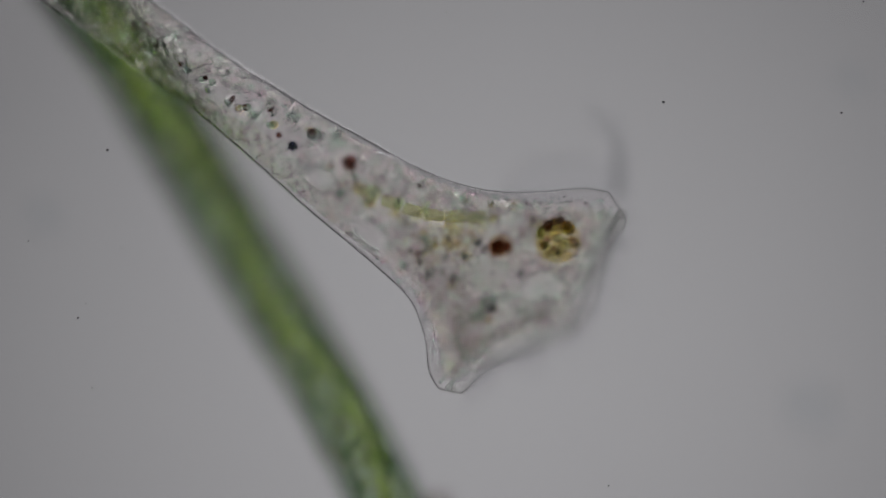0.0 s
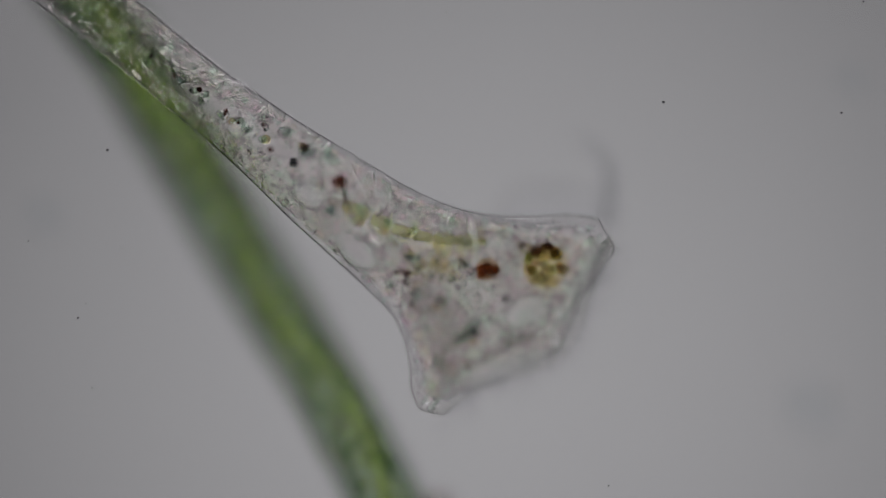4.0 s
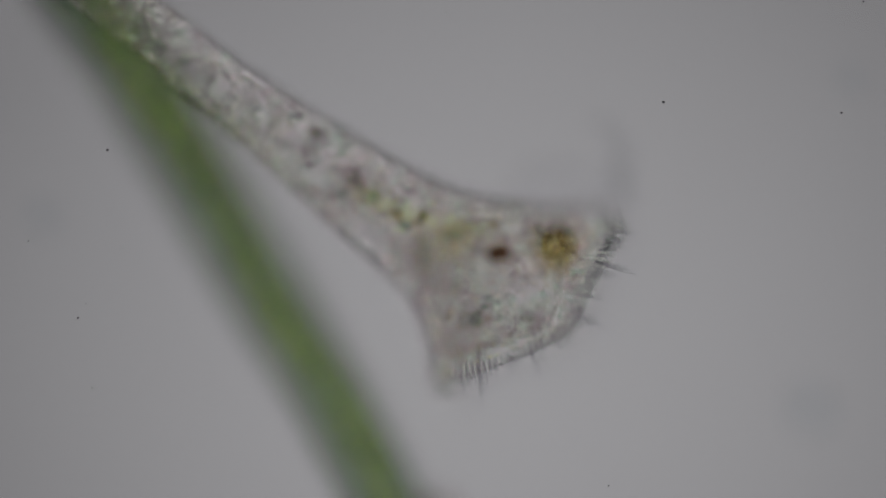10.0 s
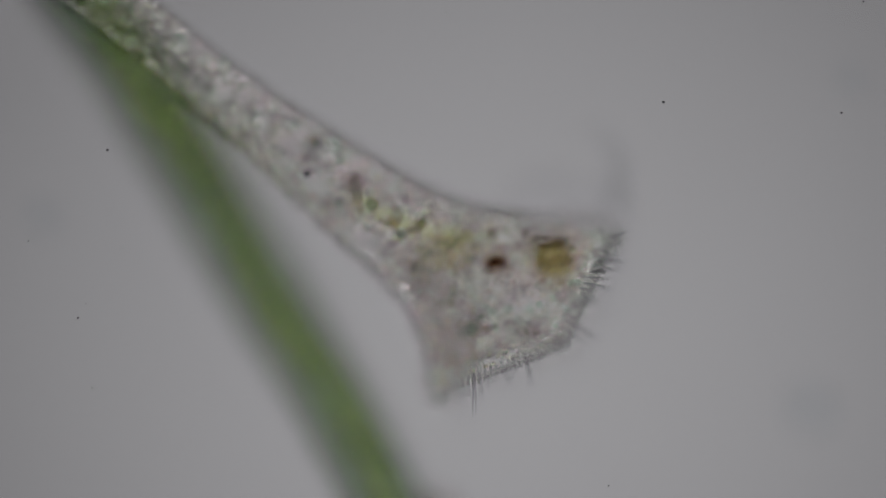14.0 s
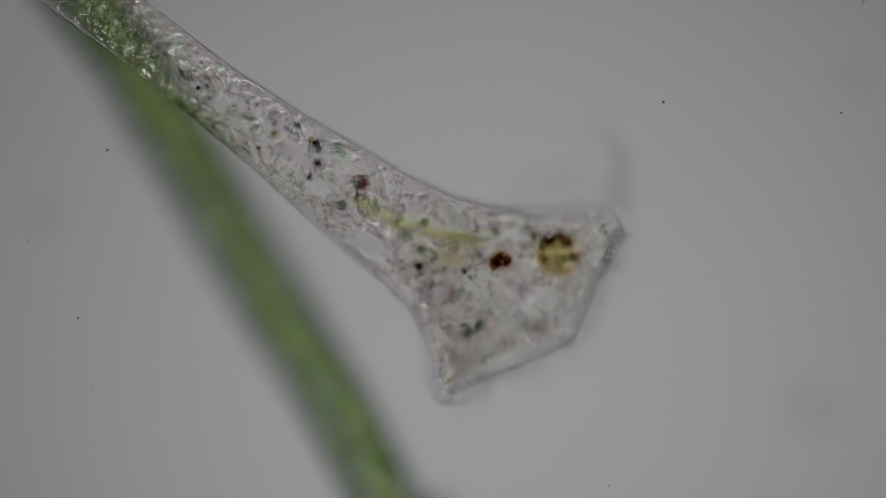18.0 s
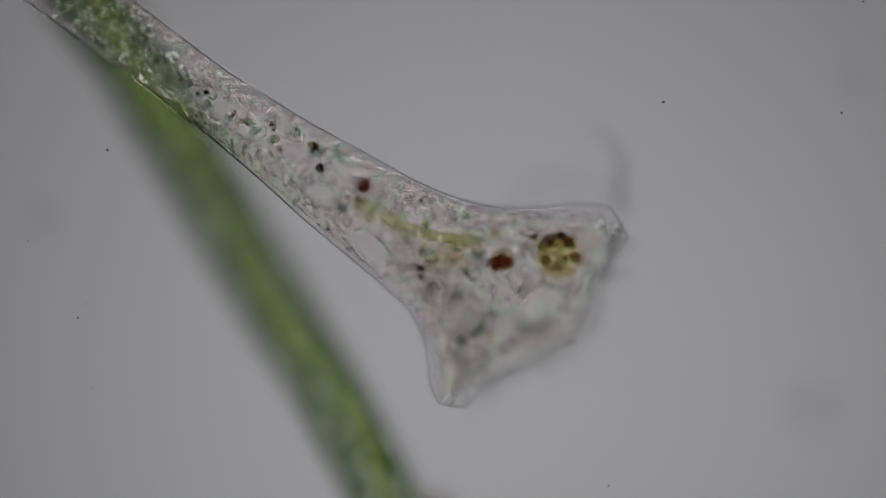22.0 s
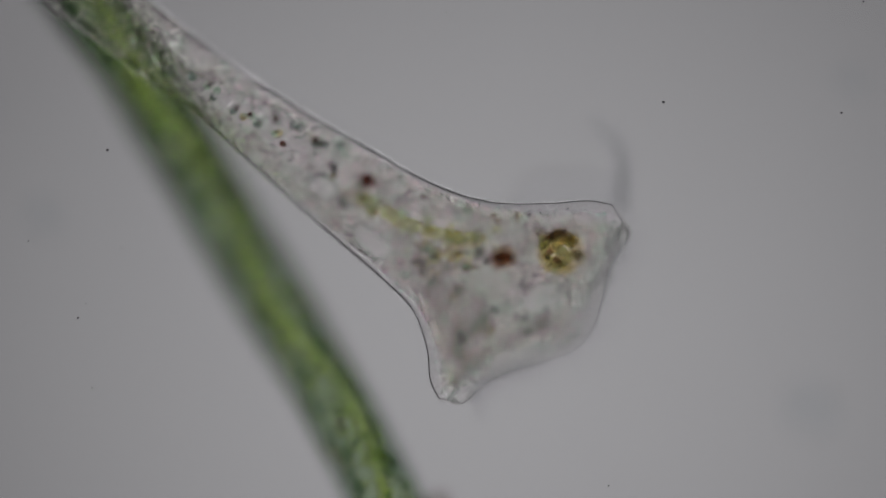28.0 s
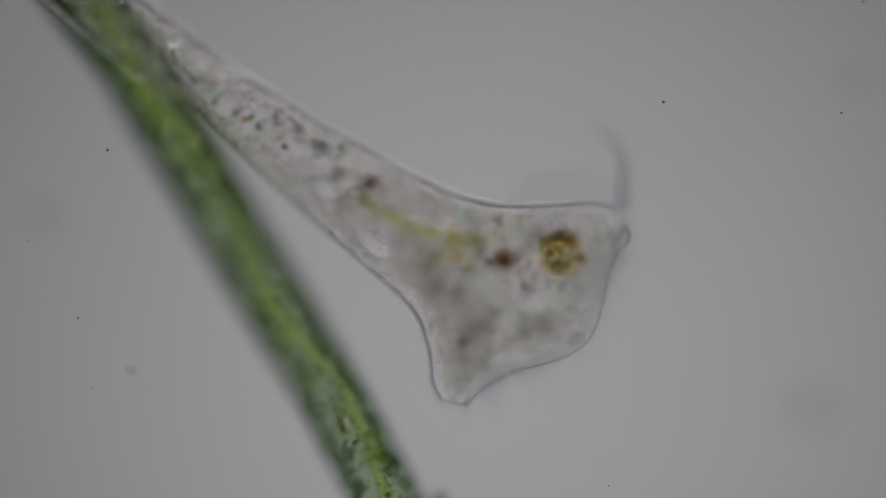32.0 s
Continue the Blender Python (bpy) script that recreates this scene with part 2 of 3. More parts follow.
# the fine lengthwise rows of the skin, tinted to paint the flanks' dark outline too
for k in range(64):
    turn = 2 * math.pi * (k + 0.5) / 64
    v, f = tube([own(flesh(0.01 + 0.83 * i / 44, turn, 1.006)) for i in range(45)], [0.55 * S * (1 - 0.7 * i / 44) for i in range(45)], 5)
    piece("skin_ridge", mesh_of("skin_ridge", v, f, ROW), ciliate)

# the inner plasm, a sac a little inside the skin
verts, faces = [], []
INNER = 70
for i in range(INNER + 1):
    s = 0.015 + 0.945 * i / INNER
    for k in range(SIDES):
        p = flesh(s, 2 * math.pi * k / SIDES, 0.9)
        verts.append(own(p + Vector((1, 1, 1)) * 5 * noise.noise(p * 0.018)))
for i in range(INNER):
    for k in range(SIDES):
        q = (k + 1) % SIDES
        faces.append((i * SIDES + k, (i + 1) * SIDES + k, (i + 1) * SIDES + q, i * SIDES + q))
faces.append(tuple(range(SIDES)))
base = len(verts)
for i in range(1, 8):
    for k in range(SIDES):
        r = 0.9 * (1 - i / 7.001)
        p = flesh(0.96, 2 * math.pi * k / SIDES, r)
        verts.append(own(p + Vector((1, 1, 1)) * 5 * noise.noise(p * 0.018)))
for i in range(7):
    a, b = (INNER * SIDES if i == 0 else base + (i - 1) * SIDES), base + i * SIDES
    for k in range(SIDES):
        q = (k + 1) % SIDES
        faces.append((a + k, b + k, b + q, a + q))
piece("endoplasm", mesh_of("endoplasm", verts, faces, ENDOPLASM), ciliate, label="pinkish-grey inner plasm")


# the mouth field closes the bell, dished in its middle
verts, faces = [], []
for i in range(13):
    r = 1 - i / 12
    for k in range(SIDES):
        p = flesh(1.0, 2 * math.pi * k / SIDES, max(r, 0.001)) + RIM_N * 8 * (1 - r * r)
        verts.append(own(p))
for i in range(12):
    for k in range(SIDES):
        q = (k + 1) % SIDES
        faces.append((i * SIDES + k, (i + 1) * SIDES + k, (i + 1) * SIDES + q, i * SIDES + q))
piece("mouth_field", mesh_of("mouth_field", verts, faces, MEMBRANE), ciliate, label="clear domed mouth field")


def rim(turn):
    return flesh(1.0, turn, 0.97) - RIM_N * 8


ring = [own(flesh(1.0, 2 * math.pi * k / 160, 0.97 - 0.03 * math.cos(2 * math.pi * k / 160) ** 6) - RIM_N * 9) for k in range(161)]
v, f = tube(ring, [(10 - 6 * math.cos(2 * math.pi * k / 160) ** 6) * S for k in range(161)], 14, False)
piece("mouth_band", mesh_of("mouth_band", v, f, BAND), ciliate, label="thick pale rim band that carries the cilia")

# fringe of membranelles: each a short thick comb plate at the foot that runs out into a few thin hairs
def membranelle(name, length, lean, hairs, seed, material=None, thick=1.0):
    rng = random.Random(seed)
    verts, faces = [], []
    for h in range(hairs):
        side = (h - (hairs - 1) / 2) * 1.3
        reach = length * rng.uniform(0.75, 1.1)
        bend = lean + rng.uniform(-0.12, 0.12)
        steps = (0, 0.12, 0.3, 0.5, 0.75, 1)
        pts = [Vector((side + side * 1.5 * w + 8 * bend * w * w, reach * (w - 0.15 * bend * w * w), reach * bend * w * w)) * S for w in steps]
        v, f = tube(pts, [r * thick * S for r in (1.1, 1.5, 1.4, 1.1, 0.8, 0.3)], 5)
        faces += [tuple(i + len(verts) for i in face) for face in f]
        verts += v
    return mesh_of(name, verts, faces, material or CILIUM)


TUFTS = [membranelle("membranelle", 30 + 9 * (i * 5 % 4) + 3 * (i % 3), 0.12 + 0.12 * (i % 3), 3 + i % 2, i) for i in range(8)]
LONG_TUFTS = [membranelle("long_cilia", 70 + 10 * i, 0.25, 4, 20 + i, TUFT, 1.1) for i in range(3)]
loop = [rim(2 * math.pi * k / 720) for k in range(721)]
run = np.concatenate([[0], np.cumsum([(loop[k + 1] - loop[k]).length for k in range(720)])])
fringe = []
for k in range(104):
    turn = 2 * math.pi * np.interp(k / 104 * run[-1], run, np.arange(721)) / 720
    far = math.sin(turn) < -0.15
    if not -0.88 < math.cos(turn) < 0.9 or (far and k % 3):
        continue
    out = (flesh(1.0, turn, 1.0) - flesh(1.0, turn, 0.6)).normalized()
    out.z *= 0.45
    way = (out * 0.6 + RIM_N * 0.9).normalized()
    along = (flesh(1.0, turn + 0.02) - flesh(1.0, turn - 0.02)).normalized()
    y = Vector((way.x, -way.y, way.z))
    x = Vector((along.x, -along.y, along.z))
    z = x.cross(y).normalized()
    x = y.cross(z)
    place = Matrix.Translation(own(rim(turn) - way * 6)) @ Matrix((x, y, z)).transposed().to_4x4()
    long = (k % 9 == 4 or far) and abs(math.cos(turn)) < 0.85
    ob = piece("long_cilia" if long else "membranelle", LONG_TUFTS[k % 3] if long else TUFTS[k % 8], ciliate, place)
    fringe.append((ob, place, turn))

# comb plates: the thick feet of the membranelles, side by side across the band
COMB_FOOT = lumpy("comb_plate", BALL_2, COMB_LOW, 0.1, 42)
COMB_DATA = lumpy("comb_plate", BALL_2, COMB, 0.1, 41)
for k in range(104):
    turn = 2 * math.pi * np.interp((k + 0.5) / 104 * run[-1], run, np.arange(721)) / 720
    if math.sin(turn) < -0.1 or abs(math.cos(turn)) > 0.9:
        continue
    x = (own(flesh(1.0, turn + 0.02)) - own(flesh(1.0, turn - 0.02))).normalized()
    y = (own(RIM_N + HOME) + Vector((0, 0, 0.35 * S))).normalized()
    y = (y - x * x.dot(y)).normalized()
    z = x.cross(y)
    long = 8 + 5 * max(0.0, min(1.0, (math.cos(turn) + 0.1) / 0.6))
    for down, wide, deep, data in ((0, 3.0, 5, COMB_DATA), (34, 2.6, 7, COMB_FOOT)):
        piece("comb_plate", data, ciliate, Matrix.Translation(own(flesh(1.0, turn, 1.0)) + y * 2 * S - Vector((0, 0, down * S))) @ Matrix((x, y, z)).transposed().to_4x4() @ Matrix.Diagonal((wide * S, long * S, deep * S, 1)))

# the inner ridge of the mouth's border, a fold that runs round the field below the combs
pts = []
for i in range(60):
    u = -0.9 + 1.78 * i / 59
    h = spline([-1, -0.7, -0.35, -0.13, 0.08, 0.34, 0.6, 0.8, 1], [2, 2, 20, 44, 70, 72, 52, 46, 30], u)
    pts.append(own(Vector((928.5 + 157.5 * u, 546.5 - 186.5 * u, -10 + 14 * noise.noise(Vector((i * 0.1, 5, 0))))) + RIM_N * h))
for k, (shift, thick) in enumerate(((0, 4.5), (-15, 3.0))):
    v, f = tube([p + Vector((0.772, -0.637, 0)) * S * (shift + 4 * noise.noise(Vector((i * 0.17, 9 * k, 3)))) for i, p in enumerate(pts)], [thick * S * (1 + 0.35 * noise.noise(Vector((i * 0.4, k, 0)))) for i in range(60)], 10)
    piece("mouth_fold", mesh_of("mouth_fold", v, f, FOLD), ciliate, label="pale fold along the inner edge of the mouth")

# the far lobe of the mouth, folded back behind the bell, and its curled crest of long cilia
lobe = lumpy("mouth_lobe", BALL_4, LOBE, 0.12, 12)
piece("mouth_lobe", lobe, ciliate, Matrix.Translation(own((1000, 386, -135))) @ Matrix.Rotation(radians(4), 4, "Z") @ Matrix.Diagonal((104 * S, 68 * S, 40 * S, 1)), "thin far lobe of the mouth folded back")
for i in range(9):
    rng = random.Random(60 + i)
    dx, dz, k = rng.uniform(-10, 14), rng.uniform(-30, 25), rng.uniform(0.8, 1.1)
    pts = [own((1094 + dx + 26 * w * k - 74 * w ** 3 * k, 378 - 165 * w * k + 22 * w ** 4, -115 + dz + 30 * w)) for w in (0, 0.2, 0.4, 0.6, 0.8, 1.0)]
    v, f = tube(pts, [2.2 * S, 2.2 * S, 1.9 * S, 1.5 * S, 1.1 * S, 0.4 * S], 6)
    piece("crest_cilium", mesh_of("crest_cilium", v, f, CILIUM), ciliate)

# grains in the plasm
HOLLOWS = ((655, 438, 44, 24, 40, -6, 55), (568, 338, 32, 22, 40, 0, 50), (884, 416, 52, 36, 5, -46, 36), (1030, 420, 26, 24, 0, -44, 28), (962, 540, 44, 30, -30, -16, 50), (862, 506, 44, 40, 0, -30, 40), (750, 404, 100, 17, 16, 0, 60), (989, 457, 44, 44, 0, 10, 60), (888, 463, 20, 20, 0, 10, 60), (430, 208, 175, 20, 33, 12, 60))


def hollow(p):
    """Whether a place lies in one of the large clear vacuoles."""
    for x, y, a, b, turn, z, depth in HOLLOWS:
        c, w = math.cos(radians(turn)), math.sin(radians(turn))
        u, v = (p.x - x) * c + (p.y - y) * w, -(p.x - x) * w + (p.y - y) * c
        if (u / a) ** 2 + (v / b) ** 2 + ((p.z - z) / depth) ** 2 < 1:
            return True
    return False


def inside(count, seed, s0=0.08, s1=0.99, r0=0.0, r1=0.94, keep=None):
    """Places spread evenly through the body."""
    rng, found = random.Random(seed), []
    while len(found) < count:
        s, turn, r = rng.uniform(s0, s1), rng.uniform(0, 2 * math.pi), math.sqrt(rng.uniform(r0 * r0, r1 * r1))
        ux, uy, lx, ly, _, d = station(s)
        if rng.random() < math.hypot(ux - lx, uy - ly) * d / 60000:
            p = flesh(s, turn, r)
            if not hollow(p) and (keep is None or keep(p)):
                found.append((p, rng.random()))
    return found


# most of them lie about the middle depth of the body, fewer towards its two faces
for name, count, middle, small, big, material, seed, r0 in (("pale_granulation", 1500, 4200, 1.8, 4.8, GRAIN_PALE, 1, 0.0), ("rosy_granulation", 800, 2600, 1.6, 4.2, GRAIN_ROSY, 5, 0.0),
                                                            ("grey_granulation", 700, 5400, 0.9, 2.5, GRAIN_GREY, 2, 0.0), ("green_granulation", 600, 2300, 1.6, 4.2, GRAIN_GREEN, 3, 0.0),
                                                            ("skin_granulation", 3600, 0, 0.9, 2.0, GRAIN_SKIN, 4, 0.92)):
    spots = inside(count, seed, r0=r0, r1=0.98 if r0 else 0.965) + inside(count // 8, seed + 30, 0.9, 0.998, 0.0, 0.97)
    spots += inside(middle * 9 // 10, seed + 60, 0.24, 0.99, 0.0, 0.94, lambda p: abs(p.z + 3) < 36) + inside(middle // 22, seed + 90, 0.05, 0.24, 0.0, 0.94)
    spots += inside(middle // 4, seed + 120, 0.62, 0.99, 0.0, 0.94, lambda p: -50 < p.z < -10)
    me = many(name, BALL_1, [own(p) for p, _ in spots], [(small + (big - small) * q ** 2.5) * S for _, q in spots], material)
    tagged(piece(name, me, ciliate), kind="stuff")

# the grainy crown of the back, on the side towards the lens
for name, count, small, big, material, seed in (("crown_granulation", 1300, 1.6, 3.6, BEAD, 141), ("dark_crown_granulation", 550, 0.9, 2.1, GRAIN_GREY, 142)):
    spots = inside(count, seed, 0.08, 0.97, 0.8, 0.96, lambda p: p.z > 34)
    tagged(piece(name, many(name, BALL_1, [own(p) for p, _ in spots], [(small + (big - small) * q * q) * S for _, q in spots], material), ciliate), kind="stuff")
spots = [(p, q) for p, q in inside(4200, 15, 0.1, 0.99, 0.86, 0.94) if p.z > station(0.9)[4] + 34 or p.z > 30]
tagged(piece("skin_bead_layer", many("skin_bead_layer", BALL_2, [own(p) for p, _ in spots], [(2.2 + 3.2 * q * q) * S for _, q in spots], BEAD), ciliate), kind="stuff")
spots = inside(170, 10, s0=0.2, r1=0.84, keep=lambda p: abs(p.z + 3) < 36)
tagged(piece("foam", many("foam", BALL_3, [own(p) for p, _ in spots], [(7 + 13 * q * q) * S for _, q in spots], FOAM), ciliate), kind="stuff")
spots = inside(800, 9, r1=0.9, keep=lambda p: abs(p.z + 3) < 36)
tagged(piece("vacuole_froth", many("vacuole_froth", BALL_2, [own(p) for p, _ in spots], [(3 + 5.5 * q * q) * S for _, q in spots], VACUOLE), ciliate), kind="stuff")



AXIS = [station(i / 80) for i in range(81)]


def settle(x, y, z):
    """The nearest place to this one that lies well inside the skin."""
    best = min(range(81), key=lambda i: abs(((x - (AXIS[i][0] + AXIS[i][2]) / 2) * (AXIS[i][1] - AXIS[i][3]) - (y - (AXIS[i][1] + AXIS[i][3]) / 2) * (AXIS[i][0] - AXIS[i][2]))
                                         / math.hypot(AXIS[i][0] - AXIS[i][2], AXIS[i][1] - AXIS[i][3])))
    ux, uy, lx, ly, mid, d = AXIS[best]
    mx, my, hx, hy = (ux + lx) / 2, (uy + ly) / 2, (ux - lx) / 2, (uy - ly) / 2
    u = ((x - mx) * hx + (y - my) * hy) / (hx * hx + hy * hy)
    kept = max(-0.84, min(0.84, u))
    reach = 0.85 * d * math.sqrt(1 - kept * kept)
    return x + (kept - u) * hx, y + (kept - u) * hy, max(mid - reach, min(mid + reach, z))


def globule(name, me, x, y, z, r, label="", squash=(1, 1, 1), turn=0.0):
    x, y, z = settle(x, y, z)
    place = Matrix.Translation(own((x, y, z))) @ Matrix.Rotation(radians(-turn), 4, "Z") @ Matrix.Diagonal((r * S * squash[0], r * S * squash[1], r * S * squash[2], 1))
    return piece(name, me, ciliate, place, label)


VAC = lumpy("vacuole", BALL_3, VACUOLE, 0.08, 1)
PALE = lumpy("pale_globule", BALL_3, PALE_BALL, 0.06, 2)
for i, (p, q) in enumerate(inside(150, 11, 0.12, 0.99, 0.0, 0.9, lambda p: abs(p.z + 3) < 36)):
    globule("vacuole", VAC, *p, 4 + 8 * q ** 2)
for i, (p, q) in enumerate(inside(80, 12, 0.1, 0.99, 0.0, 0.9)):
    globule("pale_globule", PALE, *p, 3.5 + 4 * q)

# the large clear bladder by the flank, and its upper neighbour
globule("contractile_vacuole", lumpy("bladder", BALL_4, SAP, 0.12, 4), 655, 438, -6, 28, "large clear bladder", (1.6, 0.85, 1.6), 40)
globule("clear_vacuole", lumpy("bladder", BALL_4, SAP, 0.2, 5), 568, 338, 0, 26, "clear pale vacuole", (1.25, 0.85, 1.2), 40)
globule("clear_vacuole", lumpy("bladder", BALL_4, SAP, 0.2, 6), 884, 416, -42, 34, "large clear vacuole", (1.4, 0.95, 1.1), 5)
globule("clear_vacuole", lumpy("bladder", BALL_4, SAP, 0.1, 15), 1030, 420, -42, 21, "clear pale vacuole")
globule("clear_vacuole", lumpy("bladder", BALL_4, SAP, 0.2, 7), 962, 540, -16, 34, "clear pale vacuole", (1.3, 0.9, 1.2), -30)
globule("clear_vacuole", lumpy("bladder", BALL_4, SAP, 0.06, 16), 692, 346, -6, 23, "clear round vacuole with a thin skin")
globule("nucleus", lumpy("nucleus", BALL_4, NUCLEUS, 0.15, 17), 862, 506, -30, 42, "pale grey-green round body", (1.0, 0.92, 0.8))
rng = random.Random(77)
cloud = [(Vector((800 + rng.gauss(0, 34), 447 + rng.gauss(0, 22), -26 + rng.gauss(0, 14))), rng.random()) for _ in range(170)]
tagged(piece("yellow_granulation", many("yellow_granulation", BALL_1, [own(p) for p, _ in cloud], [(2 + 5 * q * q) * S for _, q in cloud], GRAIN_YELLOW), ciliate, label="yellowish cloud of grains"), kind="stuff")

# food balls
def food(name, x, y, z, r, count, bit, materials, label, seed):
    rng = random.Random(seed)
    core = globule(name, lumpy(name, BALL_4, materials[0], 0.15, seed), x, y, z, r, label)
    data = [lumpy("food_cell", BALL_3, m, 0.2, seed + i) for i, m in enumerate(materials[1:])]
    for i in range(count):
        d = Vector((rng.gauss(0, 1), rng.gauss(0, 1), rng.gauss(0, 1))).normalized() * rng.uniform(0.5, 0.95)
        piece("food_cell", rng.choice(data), core, Matrix.Translation(d) @ Matrix.Scale(bit * rng.uniform(0.7, 1.3), 4))
    return core


big_food = food("food_vacuole", 989, 457, -13, 41, 40, 0.205, (OLIVE_CORE, OLIVE, OLIVE, OLIVE, GREEN_FOOD, GREEN_FOOD, RED_FOOD), "round olive-brown ball packed with swallowed cells", 3)
brown_ball = food("food_ball", 888, 463, 4, 20, 14, 0.36, (BROWN_CORE, BROWN, BROWN), "dark red-brown knobbly food ball", 5)
red_ball = globule("red_globule", lumpy("red_globule", BALL_4, RED, 0.05, 9), 648, 325, -1, 13.5, "round dark red globule")
BLUE_DATA = lumpy("blue_globule", BALL_3, BLUE, 0.06, 10)
blue_a = globule("blue_globule", BLUE_DATA, 572, 294, -3, 9, "small blue-black globule")
blue_b = globule("blue_globule", BLUE_DATA, 812, 606, -1, 8.5, "small blue-black globule")

# the globules that stand out one by one: place, height, size
GREEN_DATA, SLATE_DATA = lumpy("green_globule", BALL_3, GREEN_BALL, 0.08, 21), lumpy("slate_globule", BALL_3, SLATE, 0.1, 22)
DARKRED_DATA, OLIVE_DATA, DOT_DATA = lumpy("red_grain", BALL_2, DARK_RED, 0.25, 23), lumpy("olive_globule", BALL_3, OLIVE, 0.2, 24), lumpy("dark_grain", BALL_2, BLUE, 0.1, 25)
for x, y, z, r in ((378, 174, -4, 8), (411, 198, -4, 7), (942, 570, -4, 8), (920, 500, -4, 12), (934, 430, -4, 10), (918, 446, -4, 9), (930, 460, -4, 9), (954, 443, -4, 9), (773, 505, -4, 14), (465, 226, 17, 13), (417, 201, 17, 8), (379, 172, 17, 8), (959, 562, 17, 10), (778, 496, 17, 13), (941, 425, 17, 9), (923, 500, 17, 8), (458, 232, 38, 12), (478, 250, 38, 6), (521, 240, 38, 9), (585, 380, 38, 9),):
    globule("vacuole", VAC, x, y, z, r, "clear round vacuole")
for x, y, z, r in ((608, 384, 38, 9), (650, 351, 38, 6), (280, 119, 38, 5), (352, 147, 38, 6), (545, 283, 38, 7),):
    globule("vacuole", VAC, x, y, z, r, "clear round vacuole")
for x, y, z, r in ((341, 140, -4, 8), (432, 210, -4, 5), (454, 220, -4, 8), (598, 268, -4, 10), (277, 108, -4, 8), (321, 84, -4, 5), (759, 450, -4, 9), (779, 570, -4, 8), (714, 495, -4, 9), (896, 553, -4, 9), (529, 227, 17, 8), (368, 142, 17, 6), (610, 276, 17, 9), (665, 368, 39, 13), (717, 419, 39, 11), (884, 553, 39, 8), (911, 547, 39, 8), (866, 562, 39, 7),):
    globule("pale_globule", PALE, x, y, z, r, "pale greenish globule")
for x, y, z, r in ((854, 572, -4, 8), (841, 591, -4, 9), (711, 386, 17, 9.5), (757, 397, 17, 8.5), (852, 581, 17, 9), (485, 205, 17, 5), (488, 241, 17, 5), (806, 632, -26, 9), (445, 211, -13, 8), (460, 227, -13, 8), (485, 243, -13, 7), (384, 165, -13, 7), (366, 159, -13, 6), (631, 335, -13, 7), (827, 380, -13, 9), (919, 580, -13, 8),):
    globule("green_globule", GREEN_DATA, x, y, z, r, "small green globule")
for x, y, z, r in ((530, 232, -4, 8), (847, 455, -4, 9), (874, 557, -4, 9), (609, 366, 16, 9), (568, 266, 16, 6), (748, 446, 16, 6), (413, 203, -25, 7), (454, 226, -25, 7), (377, 180, -25, 6), (340, 143, -25, 7), (575, 262, -25, 9), (943, 496, -25, 6), (923, 514, -25, 8), (945, 571, -25, 8), (761, 460, -25, 7), (765, 508, -25, 10), (602, 260, -14, 8), (964, 560, -14, 8), (522, 227, -14, 9), (559, 262, -14, 9),):
    globule("slate_globule", SLATE_DATA, x, y, z, r, "blue-grey globule")
for x, y, z, r in ((874, 386, -14, 5),):
    globule("slate_globule", SLATE_DATA, x, y, z, r, "blue-grey globule")
for x, y, z, r in ((327, 133, -3, 4), (372, 156, -3, 5), (442, 214, -3, 3), (270, 59, -3, 4), (285, 99, -3, 5), (246, 60, -3, 5), (749, 354, -3, 5), (744, 491, -3, 6), (803, 521, -3, 7), (949, 419, -3, 6), (975, 426, -3, 9), (995, 420, -3, 8), (560, 254, -3, 8), (420, 192, -3, 4), (744, 475, 16, 7), (461, 265, 16, 4), (635, 348, 16, 4), (442, 208, -24, 4), (500, 261, -24, 6), (812, 608, -24, 7),):
    globule("red_grain", DARKRED_DATA, x, y, z, r, "small dark red grain")
for x, y, z, r in ((804, 528, -24, 6), (879, 395, -24, 5), (719, 308, -24, 5), (418, 198, -13, 5), (728, 474, -13, 5), (487, 216, -13, 5), (358, 141, -13, 4),):
    globule("red_grain", DARKRED_DATA, x, y, z, r, "small dark red grain")
for x, y, z, r in ((492, 242, -5, 8), (639, 358, -5, 11), (659, 382, -5, 10), (873, 389, -5, 6), (875, 413, -5, 5), (554, 251, 17, 6), (564, 256, 17, 6), (879, 414, 17, 7), (705, 400, 32, 9), (753, 400, 32, 10), (430, 213, -25, 7), (589, 319, -25, 5), (610, 351, -25, 9), (813, 550, -25, 6), (939, 359, -25, 7), (865, 594, -13, 8), (796, 534, -13, 7),):
    globule("olive_globule", OLIVE_DATA, x, y, z, r, "olive food globule")
for x, y, z, r in ((490, 225, -2, 3), (354, 159, 17, 4), (410, 166, 17, 2.5), (444, 195, 17, 2.2), (459, 189, 17, 2.2), (825, 486, 17, 4.5), (835, 494, 17, 3.2), (707, 281, 17, 3), (550, 317, 36, 6),):
    globule("dark_grain", DOT_DATA, x, y, z, r, "tiny black grain")
for x, y, z, r in ((860, 471, -25, 7.5), (929, 599, -25, 7.5),):
    globule("blue_globule", BLUE_DATA, x, y, z, r, "small blue-black globule")

